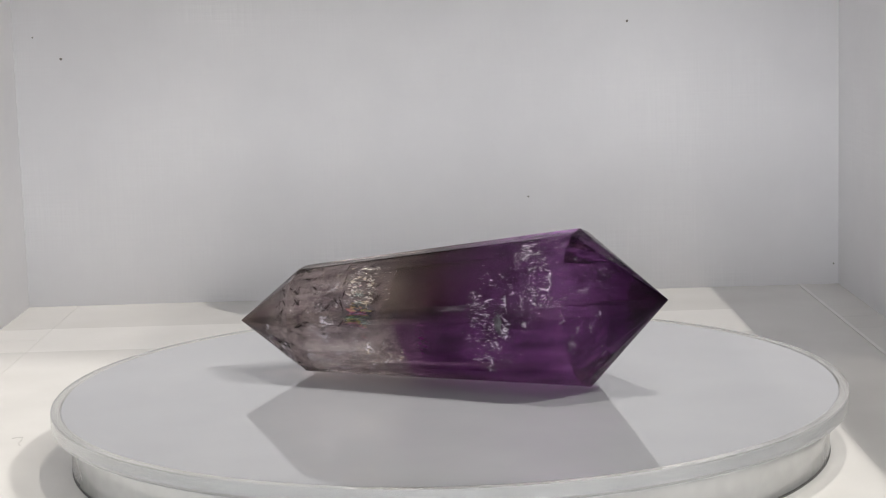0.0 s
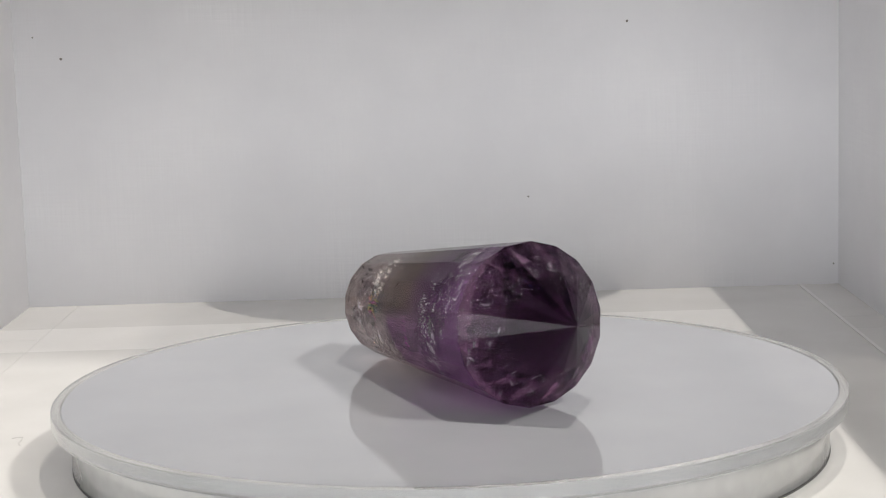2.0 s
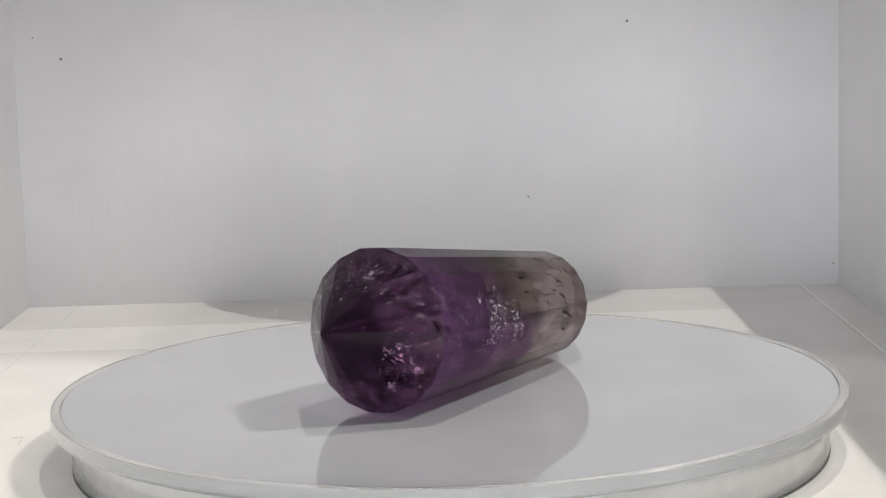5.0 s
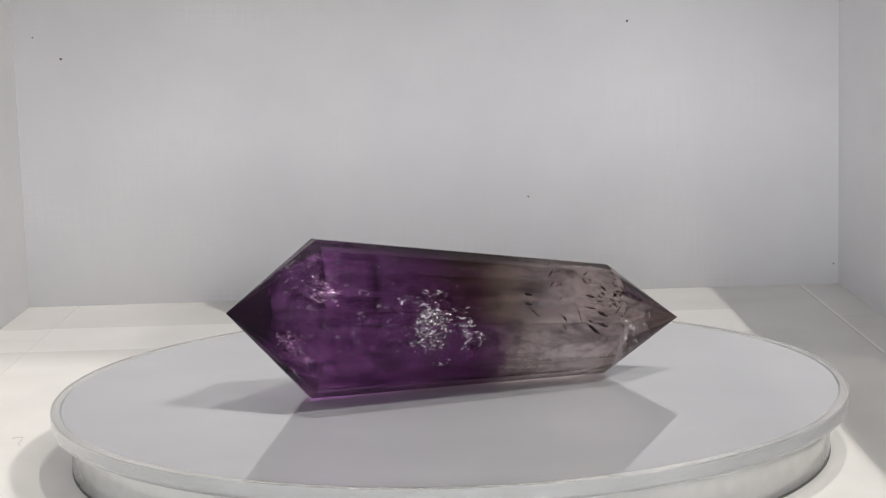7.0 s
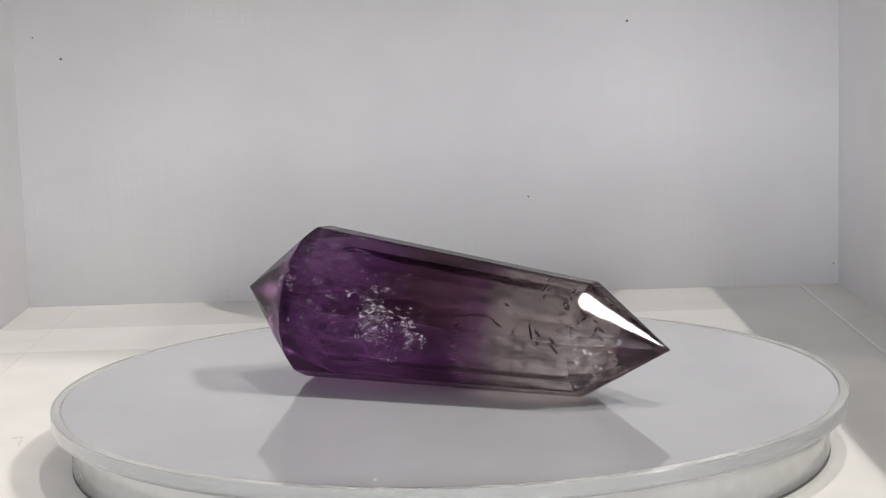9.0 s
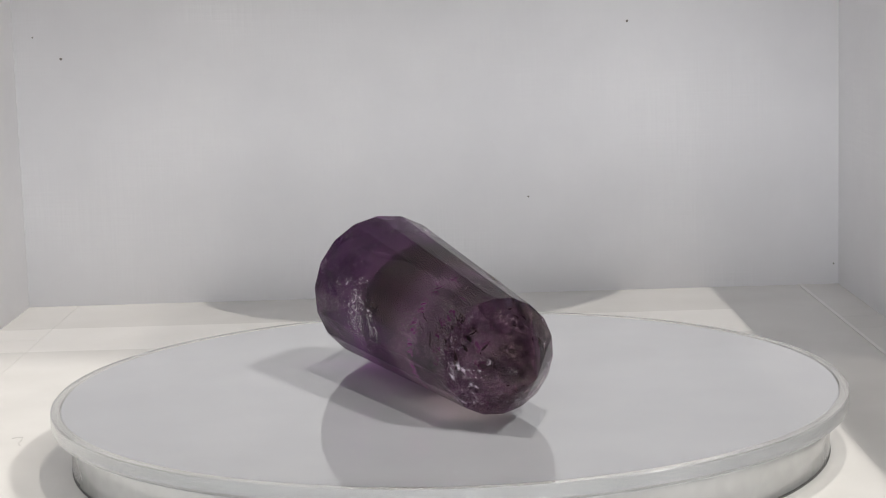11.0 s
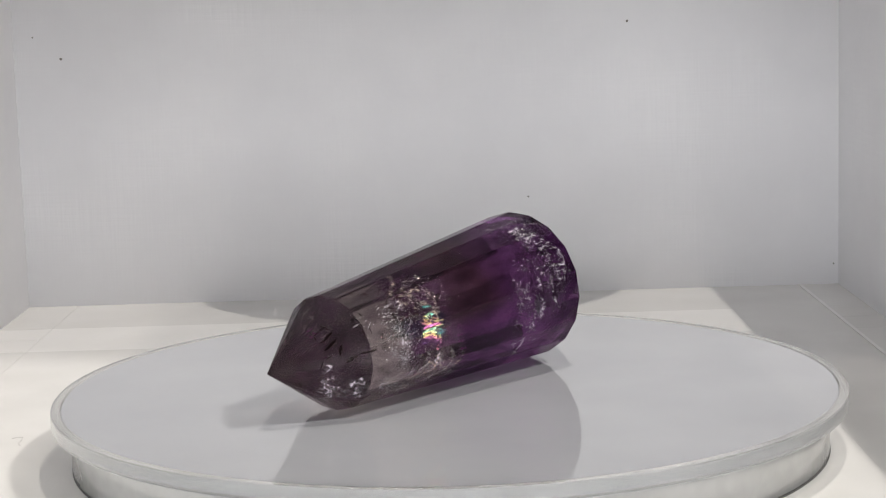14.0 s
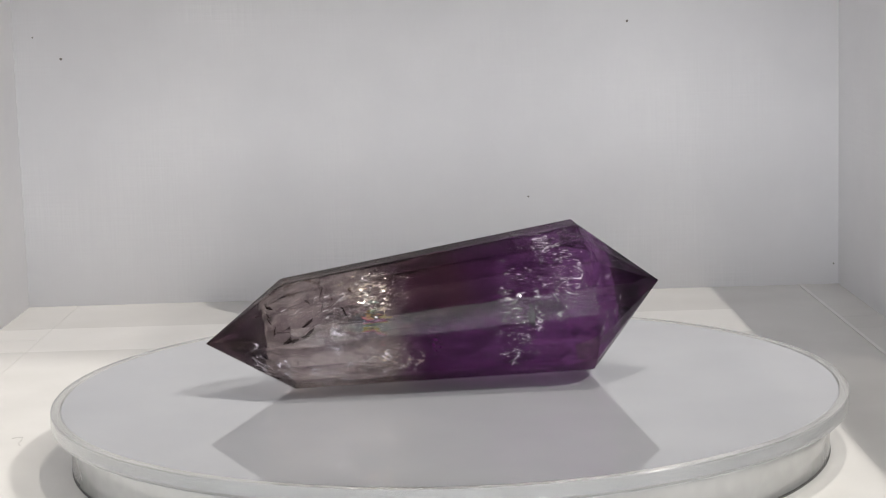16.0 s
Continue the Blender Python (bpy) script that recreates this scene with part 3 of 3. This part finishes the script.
skin_glints(0.345, -8, 0.030, 30, 270, 0.00062, FROST, ((0, 2.6), (14.5, 16)), 71, "frosty glints of an inner fracture, set on the skin")
skin_glints(0.26, 30, 0.035, 34, 200, 0.00045, FROST, ((12.6, 16),), 72, "frosty glints of an inner fracture, set on the skin")
skin_glints(0.41, 180, 0.040, 22, 270, 0.0006, FROST, ((5.6, 9.2),), 73, "frosty glints of an inner fracture, set on the skin")
skin_glints(0.125, 208, 0.018, 16, 240, 0.0006, FROST_PINK, ((6.0, 7.8),), 74, "pink frosty glints of an inner fracture, set on the skin")
skin_glints(0.17, 150, 0.022, 18, 120, 0.00034, FROST_PINK, ((5.8, 8),), 75, "pink frosty glints of an inner fracture, set on the skin")
skin_glints(0.65, 40, 0.028, 22, 240, 0.0006, FROST, ((0, 2.2), (14.8, 16)), 76, "frosty glints of an inner fracture, set on the skin")
skin_glints(0.67, -35, 0.085, 16, 360, 0.0007, FROST, ((12.0, 15.6),), 77, "frosty glints of an inner fracture, set on the skin")
skin_glints(0.87, -38, 0.04, 30, 110, 0.00038, FROST, ((0, 1.8),), 78, "frosty glints of an inner fracture, set on the skin")
skin_glints(0.74, 15, 0.04, 34, 270, 0.0006, FROST, ((11.2, 13.6),), 79, "frosty glints of an inner fracture, set on the skin")
skin_glints(0.84, 185, 0.05, 60, 180, 0.00038, FROST, ((6.0, 9.2),), 80, "frosty glints of an inner fracture, set on the skin")
skin_glints(0.345, -8, 0.035, 36, 110, 0.0008, GLINT, ((0, 2.6), (14.5, 16)), 51)
skin_glints(0.14, 40, 0.05, 30, 60, 0.0004, GLINT, ((0, 2.5),), 52)
skin_glints(0.65, 40, 0.030, 24, 130, 0.0009, GLINT_GOLD, ((0, 2.2), (14.8, 16)), 53)
skin_glints(0.86, -38, 0.06, 40, 90, 0.0005, GLINT_GOLD, ((0, 1.8),), 54)
skin_glints(0.77, -5, 0.04, 20, 40, 0.0005, GLINT, ((0, 1.6),), 55)
skin_glints(0.41, 180, 0.045, 26, 120, 0.0007, GLINT, ((5.6, 9.2),), 56)
skin_glints(0.17, 150, 0.03, 24, 60, 0.0005, GLINT_PINK, ((5.8, 8),), 57)
skin_glints(0.125, 210, 0.024, 22, 240, 0.0013, GLINT_PINK, ((6.0, 7.8),), 58)
skin_glints(0.36, 150, 0.12, 30, 60, 0.00028, GLINT, ((5.6, 9.2),), 59)
skin_glints(0.86, 185, 0.07, 60, 70, 0.0004, GLINT, ((6.0, 9.2),), 60)
skin_glints(0.25, 30, 0.06, 50, 110, 0.0004, GLINT, ((12.6, 16),), 61)
skin_glints(0.67, -35, 0.085, 18, 240, 0.0010, GLINT_GOLD, ((12.0, 15.6),), 62)
skin_glints(0.62, 40, 0.12, 30, 100, 0.0004, GLINT_GOLD, ((12.0, 16),), 63)
skin_glints(0.73, 12, 0.045, 34, 260, 0.0010, GLINT, ((11.2, 13.6),), 64)
skin_glints(0.12, 90, 0.06, 200, 200, 0.00035, GLINT, ((2.2, 4.8),), 65)
skin_glints(0.89, 90, 0.06, 240, 90, 0.00035, GLINT, ((10.8, 13.6),), 66)
skin_glints(0.45, 0, 0.5, 360, 380, 0.00022, GLINT, ((0, 16),), 67)


def feather(u, angle, spread_u, spread_a, material, seed, label="feathery healed crack reaching the polished skin"):
    """A ragged patch of a healed crack that follows the faceted skin."""
    bm = bmesh.new()
    nu, nv = 26, 26
    shift = Vector((seed * 2.3, seed * 4.1, seed * 0.7))
    grid = {}
    for i in range(nu + 1):
        for j in range(nv + 1):
            p, q = 2 * i / nu - 1, 2 * j / nv - 1
            x = min(max(u + p * spread_u, 0.015), 0.985) * LENGTH
            a = radians(angle + q * spread_a)
            k = round(a / STEP - 0.25)
            r = radius_at(x) * math.cos(math.pi / FACETS) / math.cos(a - (k + 0.25) * STEP) + 0.00006
            edge = math.hypot(p, q) + 0.55 * noise.noise(Vector((p * 2.4, q * 2.4, 0)) + shift)
            grid[i, j] = (bm.verts.new((x, r * math.cos(a), r * math.sin(a) - drop_at(x))), edge)
    for i in range(nu):
        for j in range(nv):
            cs = [grid[i, j], grid[i + 1, j], grid[i + 1, j + 1], grid[i, j + 1]]
            if max(v[1] for v in cs) < 0.92:
                bm.faces.new([v[0] for v in cs])
    bmesh.ops.delete(bm, geom=[v for v in bm.verts if not v.link_faces], context="VERTS")
    return inside("feather", bm, material, label)


for k, (u, angle, du, da, mat) in enumerate((
        (0.345, -8, 0.060, 40, FEATHER), (0.26, 32, 0.065, 42, FEATHER), (0.25, 60, 0.09, 50, FEATHER_FAINT),
        (0.42, 180, 0.10, 32, FEATHER), (0.30, 165, 0.11, 50, FEATHER_FAINT), (0.125, 208, 0.045, 28, FEATHER_PINK),
        (0.18, 150, 0.06, 34, FEATHER_FAINT), (0.65, 40, 0.060, 34, FEATHER_GOLD), (0.66, 20, 0.10, 50, FEATHER_BROWN),
        (0.67, -35, 0.12, 26, FEATHER), (0.87, -38, 0.06, 50, FEATHER), (0.73, 12, 0.055, 40, FEATHER),
        (0.85, 185, 0.05, 70, FEATHER), (0.80, 140, 0.07, 40, FEATHER_BROWN), (0.84, 60, 0.05, 50, FEATHER_BROWN),
        (0.12, 90, 0.055, 70, FEATHER_FAINT), (0.14, 270, 0.045, 60, FEATHER_FAINT), (0.15, 0, 0.035, 50, FEATHER_FAINT),
        (0.90, 100, 0.05, 70, FEATHER), (0.90, 270, 0.05, 70, FEATHER_FAINT),
        (0.322, 0, 0.009, 11, DARK_PIT), (0.70, -42, 0.11, 24, FEATHER), (0.63, -25, 0.08, 20, FEATHER_GOLD))):
    feather(u, angle, du, da, mat, k + 1)


def needle(u, side, up, way, length, thick, seed):
    """A dark crooked mineral needle."""
    rng = random.Random(seed)
    bm = bmesh.new()
    rad = radius_at(u * LENGTH)
    p = Vector((u * LENGTH, side * rad, up * rad))
    w = Vector(way).normalized()
    rings = []
    for k in range(6):
        t = k / 5
        r = thick * (0.25 + math.sin(math.pi * min(max(t, 0.08), 0.92)))
        q = p + w * length * (t - 0.5) + Vector((0, 1, 0)) * rng.uniform(-1, 1) * thick * 0.8
        rings.append([bm.verts.new(q + Vector((0.3 * math.cos(a), math.cos(a), math.sin(a))) * r) for a in (0, 1.57, 3.14, 4.71)])
    for a, d in zip(rings, rings[1:]):
        for i in range(4):
            j = (i + 1) % 4
            bm.faces.new((a[i], a[j], d[j], d[i]))
    bm.faces.new(rings[0])
    bm.faces.new(rings[-1])
    return inside("needle", bm, NEEDLE, "dark mineral needle")


rng = random.Random(5)
for k in range(15):
    u = rng.uniform(0.64, 0.86)
    needle(u, rng.uniform(-0.55, 0.55), rng.uniform(-0.1, 0.55), (rng.uniform(-1, 1), rng.uniform(-0.6, 0.6), rng.uniform(-1, 1)),
           rng.uniform(0.0016, 0.0040), rng.uniform(0.00018, 0.00046), k)
needle(0.735, -0.72, 0.12, (0.35, 0, -1), 0.0036, 0.00035, 93)


# ---- dust and marks ----
def speck(x, z, size, seed):
    """A dark grain of dust stuck to the back wall."""
    rng = random.Random(seed)
    bm = bmesh.new()
    bmesh.ops.create_icosphere(bm, subdivisions=1, radius=size)
    for v in bm.verts:
        v.co *= rng.uniform(0.7, 1.2)
        v.co.y *= 0.4
    ob = part("dust_speck", bm, TABLE, None)
    ob.location = (x, BACK_Y - size * 0.3, z)
    return tagged(ob, "tiny dark dust speck on the white back wall", "dust", "specks on the back wall")


for k, (x, z, size) in enumerate(((0.0702, 0.0861, 0.00055), (-0.1414, 0.0781, 0.0006), (0.1474, -0.0077, 0.0004), (0.0320, 0.0213, 0.0004), (-0.1515, 0.0864, 0.0004))):
    speck(x, z, size, k)

fibre = bpy.data.curves.new("fibre", "CURVE")
fibre.dimensions, fibre.bevel_depth, fibre.bevel_resolution = "3D", 0.00005, 1
sp = fibre.splines.new("POLY")
bend = [(-0.1165, 0.0150), (-0.1152, 0.0165), (-0.1140, 0.0160), (-0.1135, 0.0130), (-0.1137, 0.0095), (-0.1125, 0.0070)]
sp.points.add(len(bend) - 1)
for q, (x, y) in zip(sp.points, bend):
    q.co = (x, y, FLOOR_Z + 0.0002, 1)
fibre.materials.append(TABLE)
tagged(new("fibre", fibre), "short curled dark fibre lying on the floor", "fibre")


# ---- what moves ----
def motions():
    rows = [(t / 2, pose(0, 0, 0, 0, 0, TURN * t / 2)) for t in range(33)]
    walk(platter, rows)
    walk(crystal, rows)


motions()
